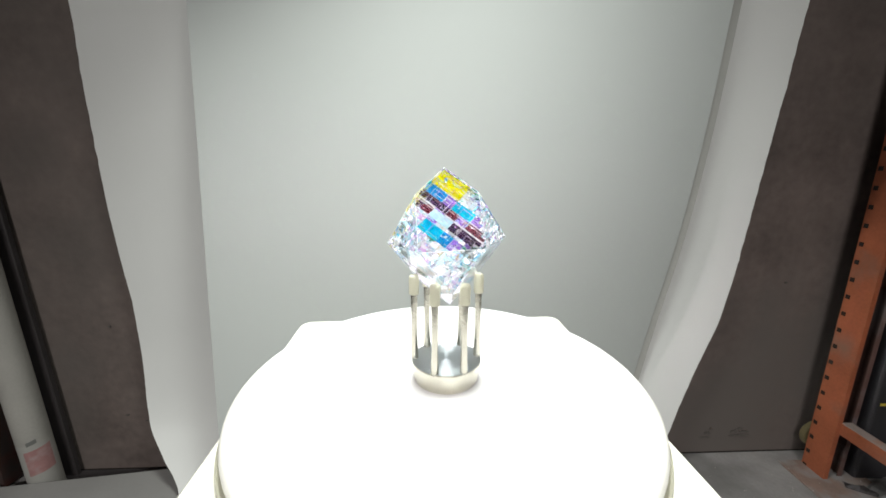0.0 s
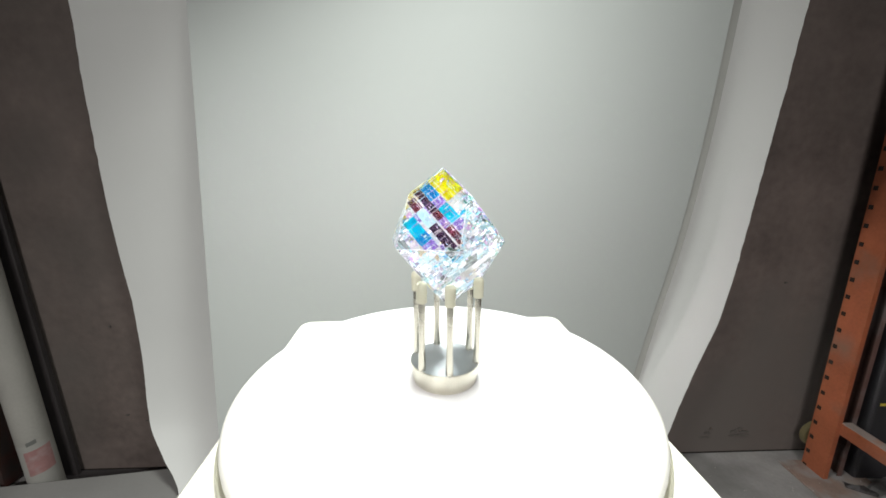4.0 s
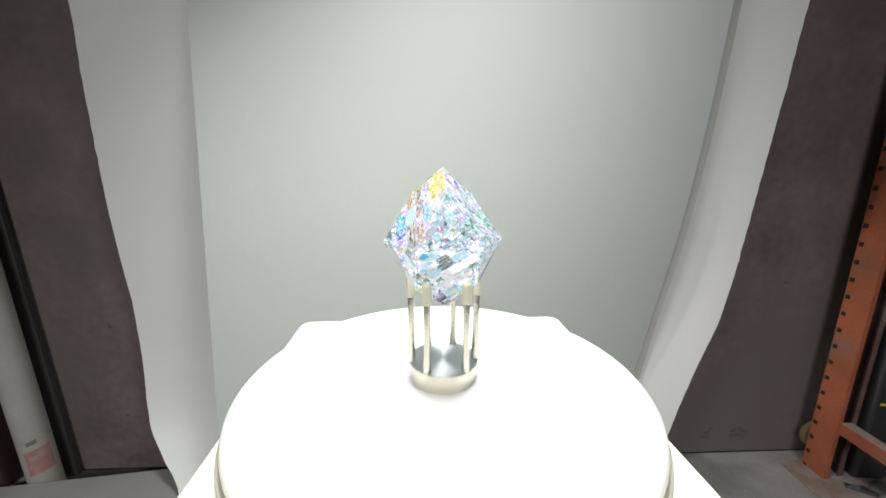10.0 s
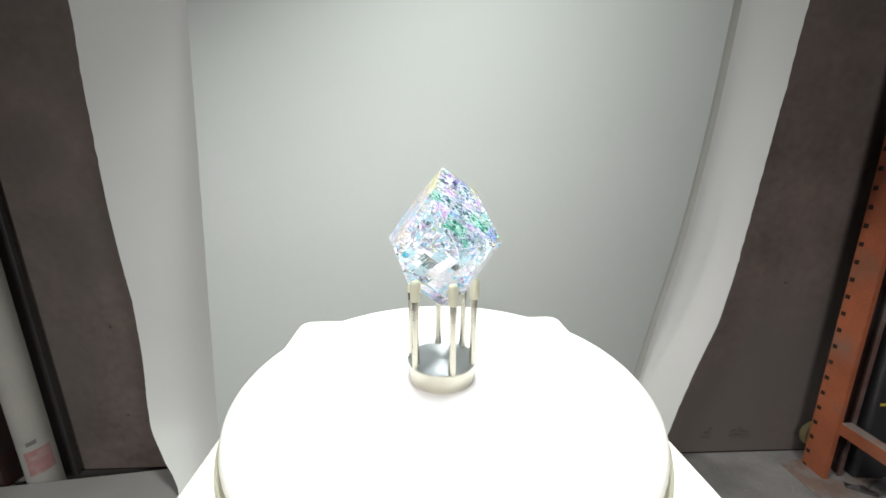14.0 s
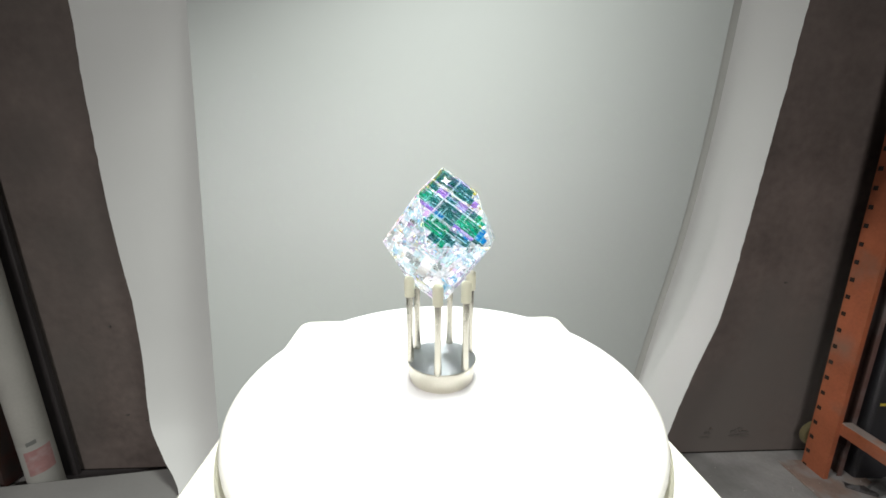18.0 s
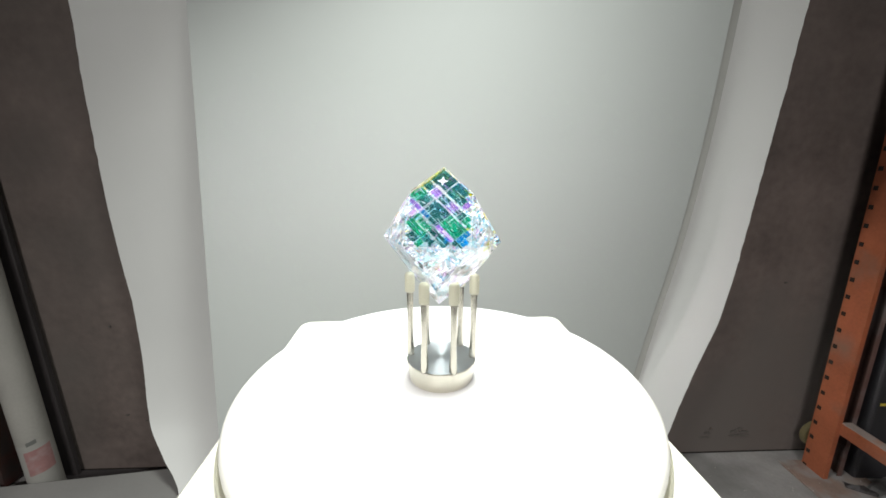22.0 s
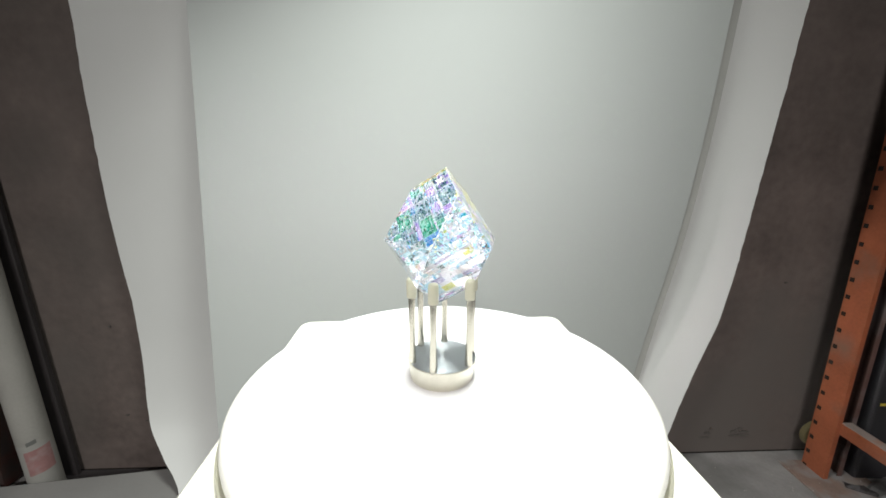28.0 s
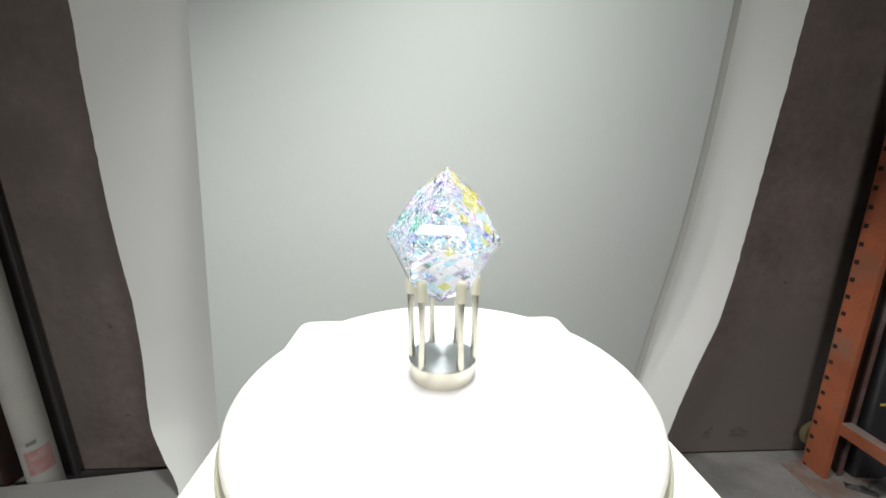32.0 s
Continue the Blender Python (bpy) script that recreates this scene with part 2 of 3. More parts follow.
def steps(*pairs):
    """A smooth curve through (height, value) pairs."""
    hs, vs = zip(*pairs)

    def value(z):
        if z <= hs[0]:
            return vs[0]
        for k in range(len(hs) - 1):
            if z <= hs[k + 1]:
                s = (z - hs[k]) / (hs[k + 1] - hs[k])
                before = (vs[k + 1] - vs[k - 1]) / (hs[k + 1] - hs[k - 1]) if k else (vs[1] - vs[0]) / (hs[1] - hs[0])
                after = (vs[k + 2] - vs[k]) / (hs[k + 2] - hs[k]) if k + 2 < len(hs) else (vs[-1] - vs[-2]) / (hs[-1] - hs[-2])
                d = hs[k + 1] - hs[k]
                return ((2 * s ** 3 - 3 * s ** 2 + 1) * vs[k] + (s ** 3 - 2 * s ** 2 + s) * d * before
                        + (3 * s ** 2 - 2 * s ** 3) * vs[k + 1] + (s ** 3 - s ** 2) * d * after)
        return vs[-1]
    return value


def thing(name, label, category, at=None, group=""):
    ob = tagged(new(name), label, category, group)
    if at is not None:
        ob.matrix_world = at
    return ob


# ---- the room ----
YAW = math.degrees(math.atan(0.045))
floor = part("floor", box(-4, 4, -4, 3, -0.12, 0.0), FLOOR)
tagged(floor, "dusty grey concrete floor", "floor", kind="structure")
wall = part("wall_back", box(-4.5, 4.5, 0, 0.2, 0.001, 3.2), CONCRETE, at=pose(0, 1.07, 0, 0, 0, YAW))
tagged(wall, "dark stained concrete wall with gouges", "wall", kind="structure")
# unseen walls and ceiling, added to shut out the world's light
for name, b in (("wall_left", (-4.2, -4.0, -4, 2, 0, 3.2)), ("wall_right", (4.0, 4.2, -4, 2, 0, 3.2)), ("wall_front", (-4, 4, -4.2, -4.0, 0, 3.2))):
    tagged(part(name, box(*b), PLASTER), "unseen plain grey wall that closes the room", "wall", kind="structure")
tagged(part("ceiling", box(-4.2, 4.2, -4.2, 2, 3.2, 3.3), PLASTER), "unseen plain grey ceiling that closes the room", "ceiling", kind="structure")

part("joint", box(-1.6, -0.5, -0.0015, 0.01, 0.0, 0.0045), DARK, wall, "dark open joint along the floor")
part("joint", box(0.4, 1.6, -0.0015, 0.01, 0.0, 0.0045), DARK, wall, "dark open joint along the floor")

# ---- paper backdrop ----
rear_l, rear_r = steps((0.0, -0.70), (0.092, -0.734), (0.15, -0.79), (0.235, -0.857), (0.56, -0.872), (0.88, -0.892), (1.36, -0.89), (2.2, -0.86)), \
    steps((0.0, 0.66), (0.17, 0.703), (0.37, 0.75), (0.57, 0.803), (0.83, 0.83), (1.37, 0.875), (2.2, 0.93))
rear_y = steps((0.0, 0.80), (0.092, 0.86), (0.15, 0.90), (0.235, 0.95), (0.40, 0.978), (0.6, 0.985))


def torn(z):
    """The small waver of a hand-cut paper edge."""
    return 0.003 * noise.noise(Vector((z * 9, 0, 0))) + 0.0022 * noise.noise(Vector((z * 38, 3, 0)))


def rear_bend(u, v):
    """The rear sheet leans forward at its top right."""
    return 1 - (u + 0.5) * (0.171 * max(0.0, v + 0.35) ** 1.48)


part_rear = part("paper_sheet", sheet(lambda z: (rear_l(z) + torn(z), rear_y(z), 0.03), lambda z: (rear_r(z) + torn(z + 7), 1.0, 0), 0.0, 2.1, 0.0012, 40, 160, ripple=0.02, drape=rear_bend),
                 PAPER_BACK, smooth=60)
tagged(part_rear, "wide white paper sheet with ragged edges hung behind another", "paper backdrop")
fr_l, fr_r = steps((0.0, -0.57), (0.355, -0.553), (1.28, -0.496), (2.1, -0.45)), \
    steps((0.0, 0.503), (0.45, 0.568), (0.80, 0.629), (1.065, 0.658), (1.36, 0.677), (2.1, 0.72))


def belly(u, v):
    """How the front sheet bellies and twists: its distance, as a share of that of a flat sheet."""
    return (0.9709 - 0.0948 * u + 0.0580 * v - 0.3868 * u * v + 0.1552 * u * u - 0.0208 * v * v + 0.0532 * u ** 3
            - 0.0588 * u * u * v - 0.1792 * u * v * v)


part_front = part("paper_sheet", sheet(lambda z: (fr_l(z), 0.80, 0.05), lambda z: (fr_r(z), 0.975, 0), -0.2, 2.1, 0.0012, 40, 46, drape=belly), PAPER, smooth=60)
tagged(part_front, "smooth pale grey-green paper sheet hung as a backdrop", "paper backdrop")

# grey strip drawn in place of the narrow shadow by the front sheet's edge
part("edge_tape", sheet(lambda z: (fr_r(z) - 0.001, 0.978, 0), lambda z: (fr_r(z) + 0.021, 0.978, 0), -0.2, 2.1, 0.0008, 4, 46, drape=lambda u, v: belly(0.5, v)), EDGE_SHADE, part_front,
     "dull grey strip in place of the shadow along the cut edge", 60)

# ---- plinth and turntable ----
AXIS = Vector((0.002, 0.349, 0.0))
TOP = 0.760
plinth = thing("plinth", "square white laminate plinth with rounded corners", "plinth", pose(-0.002, 0.352, 0, 0, 0, 4.1))


def rounded_square(half, r, z0, z1, edge=0.003):
    bm = bmesh.new()
    pts = []
    for q in range(4):
        cx, cy = [(1, 1), (-1, 1), (-1, -1), (1, -1)][q]
        for i in range(7):
            a = math.pi / 2 * (q + i / 6)
            pts.append((cx * (half - r) + r * math.cos(a), cy * (half - r) + r * math.sin(a)))
    rings = []
    for z, s in ((z0, 1), (z1 - edge, 1), (z1, 1 - edge / half)):
        rings.append([bm.verts.new((x * s, y * s, z)) for x, y in pts])
    n = len(pts)
    for a, b in zip(rings, rings[1:]):
        for i in range(n):
            bm.faces.new((a[i], a[(i + 1) % n], b[(i + 1) % n], b[i]))
    bm.faces.new(rings[-1])
    bm.faces.new(rings[0][::-1])
    return bm


part("top", rounded_square(0.202, 0.016, 0.715, 0.735), LAMINATE, plinth)
part("body", rounded_square(0.195, 0.01, 0.0, 0.714), LAMINATE, plinth)
turntable = thing("turntable", "round white motorised turntable with cream rim", "turntable", pose(AXIS.x, AXIS.y, 0.735))
part("base_ring", lathe([(0.0, 0.0), (0.2065, 0.0), (0.2076, 0.0012), (0.2076, 0.0045), (0.2060, 0.0062), (0.0, 0.0062)], 128), RIM, turntable,
     "pale cream plastic ring", 40)
part("edge", lathe([(0.0, 0.0065), (0.1974, 0.0068), (0.2012, 0.0085), (0.2034, 0.0120), (0.2040, 0.0155), (0.2029, 0.0195), (0.2006, 0.0220), (0.1984, 0.0232)], 128),
     EDGE, turntable, "cream rounded edge", 40)
part("disc", lathe([(0.0, 0.0232), (0.1984, 0.0232), (0.1952, 0.0245), (0.191, 0.025), (0.0, 0.025)], 128), DISC, turntable,
     "flat white disc", 40)

# ---- stand ----
stand = thing("crystal_stand", "brushed aluminium stand with six slim posts capped in cream rubber", "display stand", pose(AXIS.x, AXIS.y, TOP))
EX, EY = 0.0018, -0.0025
base = part("base", lathe([(0.0, 0.0), (0.0318, 0.0), (0.0325, 0.001), (0.0346, 0.0185), (0.0355, 0.0203), (0.0352, 0.0212), (0.0, 0.0212)], 96, None, EX, EY),
            STEEL, stand, "thick turned aluminium disc", 35)
part("face_plate", lathe([(0.0, 0.0212), (0.0349, 0.0212), (0.0349, 0.0215), (0.0, 0.0215)], 96, None, EX, EY), TURNED, base, "circular-brushed top face", 35)
POST = mesh_of(lathe([(0.0, 0.0), (0.0030, 0.0), (0.0038, 0.002), (0.0037, 0.008), (0.0031, 0.022), (0.0029, 0.035), (0.0031, 0.055), (0.0034, 0.072), (0.0, 0.072)], 24), "post", 50)
CAP = mesh_of(lathe([(0.0, 0.0), (0.0044, 0.0), (0.0049, 0.0006), (0.0050, 0.015), (0.0047, 0.018), (0.0036, 0.0195), (0.0, 0.020)], 24), "cap", 50)
GAP = radians(50.6)
for i in range(6):
    az = radians(-90 + 120 * (i // 2) + 0.44) + (GAP / 2 if i % 2 else -GAP / 2)
    x, y = EX + 0.0322 * math.cos(az), EY + 0.0322 * math.sin(az)
    p = part("post", POST, POLISHED, stand, at=pose(x, y, 0.0195))
    part("cap", CAP, RUBBER, p, "cream rubber cap", at=pose(0, 0, 0.070))

# ---- crystal ----
crystal = thing("crystal", "faceted clear crystal with dichroic glass tiles inside, standing on a corner", "crystal", pose(AXIS.x, AXIS.y, TOP))
RH, HT, HB, RU = 0.0568, 0.0676, 0.0655, 0.0325
APO = RH * math.cos(math.pi / 6)
ZU, ZL = HT * (1 - RU * 0.5 / APO), HB * (1 - RU * 0.5 / APO)
SEAT = Matrix.Translation((0.0016, -0.0031, 0.1442)) @ Matrix.Rotation(-0.0463, 4, "Y") @ Matrix.Rotation(-0.0068, 4, "X")


def polar(r, deg, z):
    return Vector((r * math.cos(radians(deg)), r * math.sin(radians(deg)), z))


def hull_mesh(bevel):
    bm = bmesh.new()
    pts = [Vector((0, 0, HT)), Vector((0, 0, -HB))]
    pts += [polar(RU, a, ZU) for a in (-30, 90, 210)] + [polar(RU, a, -ZL) for a in (-90, 30, 150)]
    pts += [polar(RH, a, 0) for a in range(0, 360, 60)]
    for v in pts:
        bm.verts.new(v)
    bmesh.ops.convex_hull(bm, input=bm.verts[:])
    bmesh.ops.dissolve_limit(bm, angle_limit=radians(3), verts=bm.verts[:], edges=bm.edges[:])
    if bevel:
        made = bmesh.ops.bevel(bm, geom=bm.edges[:], offset=bevel, segments=1, affect="EDGES")
        for f in made["faces"]:
            f.material_index = 1
    bmesh.ops.recalc_face_normals(bm, faces=bm.faces[:])
    return bm


GLASS = clear_glass("crystal_glass", 1.5)
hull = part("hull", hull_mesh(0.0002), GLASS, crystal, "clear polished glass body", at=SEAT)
# pale colour on the bevels stands in for light caught along the glass edges
hull.data.materials.append(surface("arris_highlight", (0.74, 0.75, 0.77), 0.25, vary=0.05, scale=200, bump=0.02))
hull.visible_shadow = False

FILMS = {
    "yellow": film_glass("yellow_film", (0.68, 0.62, 0.0), (0.95, 0.93, 0.2), 0.2, 0.6, 0.2, 0.75, 0.4, (0.62, 0.58, 0.30)),
    "blue": film_glass("blue_film", (0.0, 0.27, 0.60), (0.15, 0.6, 0.9), 0.2, 0.6, 0.22, 0.9, 0.4, (0.85, 0.55, 0.85)),
    "cyan": film_glass("cyan_film", (0.0, 0.62, 0.85), (0.4, 0.95, 1.0), 0.2, 0.65, 0.15, 0.85, 0.55, (0.45, 0.62, 0.95)),
    "red": film_glass("red_film", (0.24, 0.035, 0.065), (0.6, 0.36, 0.48), 0.25, 0.55, 0.25, 0.9, 0.4, (0.80, 0.62, 0.35)),
    "plum": film_glass("plum_film", (0.08, 0.035, 0.09), (0.4, 0.32, 0.5), 0.25, 0.6, 0.2, 0.85, 0.4, (0.60, 0.55, 0.20)),
    "violet": film_glass("violet_film", (0.36, 0.19, 0.68), (0.75, 0.6, 1.0), 0.25, 0.5, 0.3, 0.9, 0.4, (0.92, 0.80, 0.94)),
    "green": film_glass("green_film", (0.0, 0.40, 0.22), (0.25, 0.75, 0.55), 0.25, 0.55, 0.22, 0.9, 0.4, (0.55, 0.80, 0.78)),
    "teal": film_glass("teal_film", (0.015, 0.21, 0.21), (0.3, 0.6, 0.6), 0.25, 0.5, 0.25, 0.9, 0.4, (0.62, 0.55, 0.75)),
    "iris": film_glass("iris_film", (0.015, 0.21, 0.21), (0.3, 0.6, 0.6), 0.25, 0.5, 0.15, 0.8, 0.5, (0.42, 0.10, 0.66)),
    "lemon": film_glass("lemon_film", (0.85, 0.83, 0.22), (1.0, 1.0, 0.6), 0.3, 0.6, 0.2, 0.05, 0.7),
    "white": film_glass("white_film", (0.90, 0.88, 0.90), (1, 1, 1), 0.15, 0.5, 0.4, 0.07, 0.6),
    "smoke": film_glass("smoke_film", (0.20, 0.24, 0.23), (0.6, 0.68, 0.66), 0.3, 0.6, 0.3, 0.05),
    "pink": film_glass("pink_film", (0.76, 0.46, 0.80), (1.0, 0.85, 1.0), 0.12, 0.5, 0.35, 0.10, 0.6),
    "ice": film_glass("ice_film", (0.56, 0.82, 0.90), (0.9, 1.0, 1.0), 0.15, 0.6, 0.3, 0.10, 0.6),
    "pearl": film_glass("pearl_film", (0.98, 0.94, 0.97), (1.0, 0.97, 1.0), 0.6, 0.9, 0.12, 0.05, 0.92),
    "lilac": film_glass("lilac_film", (0.66, 0.58, 0.78), (0.9, 0.85, 1.0), 0.4, 0.6, 0.3, 0.05, 0.6),
    "gold": film_glass("gold_film", (0.7, 0.42, 0.05), (1.0, 0.85, 0.5)),
}
ROWS = {-90: (0.0185, 0.0100, 0.007, 0.0016, 0.0085, 0.003, 0.012, 0.012, 0.010), 30: (0.0165, 0.0016, 0.008, 0.0016, 0.014, 0.004, 0.0016, 0.015, 0.015),
        150: (0.012, 0.010, 0.008, 0.012, 0.010, 0.012, 0.012)}
FACES = {  # rows run along the edge to the following corner, from the apex down
    -90: ["yyyww.", "bbvccvw", "uuurvrr", "wwvwwww", "uriiuuu", "w.vw.wvw", "wpccbvrw", "wv..wccbv", "v.w.w..vw"],
    30: ["ssttveet", "wwww.ww.", "tvtvteet", "........", "ettteebt", "vvbtvvte", "........", "ipeettei", "wvwteeiv"],
    150: ["wyyyvw.", "b.yyyw.", "vbyyiw.", "w.bvwy.", "cwywbb.", "wvbw.y.", "bwwc.v."],
}
KEY = {"y": "yellow", "b": "blue", "c": "cyan", "r": "red", "v": "violet", "e": "green", "t": "teal", "w": "white", "g": "gold", "i": "ice", "p": "pink", "u": "plum", "s": "iris"}
TILE = mesh_of(box(0, 1, 0, 1, -0.5, 0.5), "tile")


def tile_pose(o, ex, ey, en, thick=0.0004):
    m = Matrix.Identity(4)
    for i, c in enumerate((ex, ey, en * thick)):
        m.col[i][:3] = c
    m.translation = o
    return m


def inside(p, depth):
    for az in (-90, 30, 150):
        n = Vector((HT * math.cos(radians(az)), HT * math.sin(radians(az)), APO)).normalized()
        if (p - Vector((0, 0, HT))).dot(n) > -depth:
            return False
        n = Vector((HB * math.cos(radians(az + 180)), HB * math.sin(radians(az + 180)), -APO)).normalized()
        if (p - Vector((0, 0, -HB))).dot(n) > -depth:
            return False
        for sgn, zz, a2 in ((1, ZU, az + 60), (-1, -ZL, az)):
            n = Vector((abs(zz) * math.cos(radians(a2)), abs(zz) * math.sin(radians(a2)), sgn * (APO - RU))).normalized()
            if (p - polar(RU, a2, zz)).dot(n) > -depth:
                return False
    return True


tile_meshes = {k: TILE.copy() for k in FILMS}
for k, me in tile_meshes.items():
    me.materials.append(FILMS[k])
rnd = random.Random(5)
for az, rows in FACES.items():
    apex = Vector((0, 0, HT))
    e1 = polar(RU, az + 60, ZU) - apex
    e2 = polar(RU, az - 60, ZU) - apex
    n = e2.cross(e1).normalized()
    n = n if n.z > 0 else -n
    l1, l2 = e1.normalized(), e2.normalized()
    step, down = 0.0104, 0.0012
    for row, deep in zip(rows, ROWS[az]):
        c = 0
        while c < len(row):
            n_same = 1
            while c + n_same < len(row) and row[c + n_same] == row[c] and n_same < 3:
                n_same += 1
            if row[c] != ".":
                lift = n * (0.0016 + 0.0014 * rnd.random())
                for a in range(n_same):
                    o = apex + l2 * down + l1 * ((c + a) * step + 0.0012) - lift
                    wide, tall = step * (1.0 if a < n_same - 1 else 0.97), deep * 0.97
                    if all(inside(o + l1 * wide * u + l2 * tall * v, 0.0006) for u in (0, 1) for v in (0, 1)):
                        ob = part("dichroic_tile", tile_meshes[KEY[row[c]]], None, crystal)
                        ob.matrix_basis = SEAT @ tile_pose(o, l1 * wide, l2 * tall, n)
                    else:
                        for u in (0, 0.5):
                            for v in (0, 0.5):
                                q = o + l1 * wide * u + l2 * tall * v
                                if all(inside(q + l1 * wide * a2 + l2 * tall * b2, 0.0006) for a2 in (0, 0.5) for b2 in (0, 0.5)):
                                    ob = part("dichroic_tile", tile_meshes[KEY[row[c]]], None, crystal)
                                    ob.matrix_basis = SEAT @ tile_pose(q, l1 * wide * 0.48, l2 * tall * 0.48, n)
            c += n_same
        down += deep

# upright fins of film between the tiles, seen at a slant only
FINS = {-90: ["white", "ice", "white", "pink", "white", "gold"], 30: ["violet", "pink", "green", "violet", "ice", "blue", "teal"],
        150: ["white", "yellow", "ice", "white", "blue", "white"]}
rnd_f = random.Random(21)
for az, palette in FINS.items():
    apex = Vector((0, 0, HT))
    l1, l2 = (polar(RU, az + 60, ZU) - apex).normalized(), (polar(RU, az - 60, ZU) - apex).normalized()
    n = l1.cross(l2).normalized()
    n = n if n.z > 0 else -n
    for run, step_dir in ((l2, l1), (l1, l2)):
        for i in range(8):
            for j in range(7):
                o = apex + step_dir * (0.004 + 0.0092 * i) + run * (0.002 + 0.0096 * j) - n * 0.0034
                length, depth = rnd_f.uniform(0.006, 0.0092), rnd_f.uniform(0.0016, 0.0029)
                if rnd_f.random() < 0.8 and all(inside(o + run * u + n * v, 0.0004) for u in (0, length) for v in (0, depth)):
                    ob = part("film_fin", tile_meshes[rnd_f.choice(palette)], None, crystal)
                    ob.matrix_basis = SEAT @ tile_pose(o, run * length, n * depth, step_dir, 0.0003)

# narrow strips that run along the tiles
rnd_s = random.Random(8)
for az, palette in {-90: ["white", "white", "ice", "white"], 30: ["white", "white", "ice", "violet", "white"], 150: ["white", "ice", "yellow"]}.items():
    apex = Vector((0, 0, HT))
    l1, l2 = (polar(RU, az + 60, ZU) - apex).normalized(), (polar(RU, az - 60, ZU) - apex).normalized()
    n = l1.cross(l2).normalized()
    n = n if n.z > 0 else -n
    for k in range(26):
        run, across = (l1, l2) if rnd_s.random() < 0.8 else (l2, l1)
        o = apex + run * rnd_s.uniform(0.002, 0.052) + across * rnd_s.uniform(0.003, 0.056) - n * rnd_s.uniform(0.0008, 0.0013)
        length, width = rnd_s.uniform(0.008, 0.02), rnd_s.uniform(0.0004, 0.0009)
        if all(inside(o + run * u + across * v, 0.0004) for u in (0, length) for v in (0, width)):
            ob = part("film_strip", tile_meshes[rnd_s.choice(palette)], None, crystal)
            ob.matrix_basis = SEAT @ tile_pose(o, run * length, across * width, n, 0.0003)

# thin seams that cross the green face
for k in (0.0205,):
    apex = Vector((0, 0, HT))
    l1, l2 = (polar(RU, 90, ZU) - apex).normalized(), (polar(RU, -30, ZU) - apex).normalized()
    n = l1.cross(l2).normalized()
    n = n if n.z > 0 else -n
    for j in range(9):
        o = apex + l1 * k + l2 * (0.001 + 0.0078 * j) - n * 0.0011
        if all(inside(o + l1 * u + l2 * v, 0.0004) for u in (0, 0.0011) for v in (0, 0.0076)):
            ob = part("seam", tile_meshes["white"], None, crystal)
            ob.matrix_basis = SEAT @ tile_pose(o, l1 * 0.0011, l2 * 0.0076, n)

# mirror-bright layers under the three lower faces
rnd_l = random.Random(33)
for az in (90, 210, -30):
    tip = Vector((0, 0, -HB))
    l1, l2 = (polar(RU, az + 60, -ZL) - tip).normalized(), (polar(RU, az - 60, -ZL) - tip).normalized()
    n = l1.cross(l2).normalized()
    n = n if n.z < 0 else -n
    down = 0.001
    while down < 0.062:
        deep, along = rnd_l.choice((0.0035, 0.006, 0.010, 0.013)), 0.001
        while along < 0.062:
            wide = rnd_l.choice((0.005, 0.009, 0.012, 0.016))
            o = tip + l2 * down + l1 * along - n * (0.0028 + 0.003 * rnd_l.random())
            if rnd_l.random() < 0.74 and all(inside(o + l1 * wide * u + l2 * deep * v, 0.0008) for u in (0, 1) for v in (0, 1)):
                ob = part("pearl_tile", tile_meshes[rnd_l.choices(("pearl", "ice", "lilac", "pink", "lemon", "cyan", "smoke"), (14, 5, 1.5, 1, 0.7, 0.8, 2))[0]], None, crystal)
                ob.matrix_basis = SEAT @ tile_pose(o, l1 * wide * 0.96, l2 * deep * 0.95, n, 0.0003)
            along += wide
        down += deep

# ---- small glass chips deeper inside ----
AX = [Vector((HT * math.cos(radians(a)), HT * math.sin(radians(a)), APO)).normalized() for a in (-90, 30, 150)]


def square_depth(p):
    """How far p lies under the nearest of the three upper square faces."""
    return min((Vector((0, 0, HT)) - p).dot(a) for a in AX)


def axes_of(i):
    en, ex = AX[i], AX[(i + 1) % 3]
    ex = (ex - en * ex.dot(en)).normalized()
    return ex, en.cross(ex), en


# glued layers that cross the body
rnd_g = random.Random(47)
for i in range(3):
    ex, ey, en = axes_of(i)
    for level in (-0.021, -0.007, 0.007, 0.021):
        for a in range(-7, 7):
            for b in range(-7, 7):
                o = en * level + ex * (0.0084 * a + 0.003) + ey * (0.0084 * b + 0.001)
                wide, tall = 0.0080 * rnd_g.choice((0.35, 0.6, 1.0)), 0.0080 * rnd_g.choice((0.4, 0.7, 1.0))
                k = rnd_g.choices(("white", "pearl", "ice", "pink", "lilac", "violet", "cyan", "gold", "green", "smoke"), (10, 5, 8, 2.5, 1, 0.5, 1.4, 1.0, 0.8, 2.2))[0]
                spots = [o + ex * wide * u + ey * tall * v for u in (0, 1) for v in (0, 1)]
                if rnd_g.random() < 0.72 and all(inside(q, 0.0068 if q.z < 0 else 0.002) and square_depth(q) > 0.0045 for q in spots):
                    ob = part("layer_tile", tile_meshes[k], None, crystal)
                    ob.matrix_basis = SEAT @ tile_pose(o, ex * wide, ey * tall, en, 0.0003)

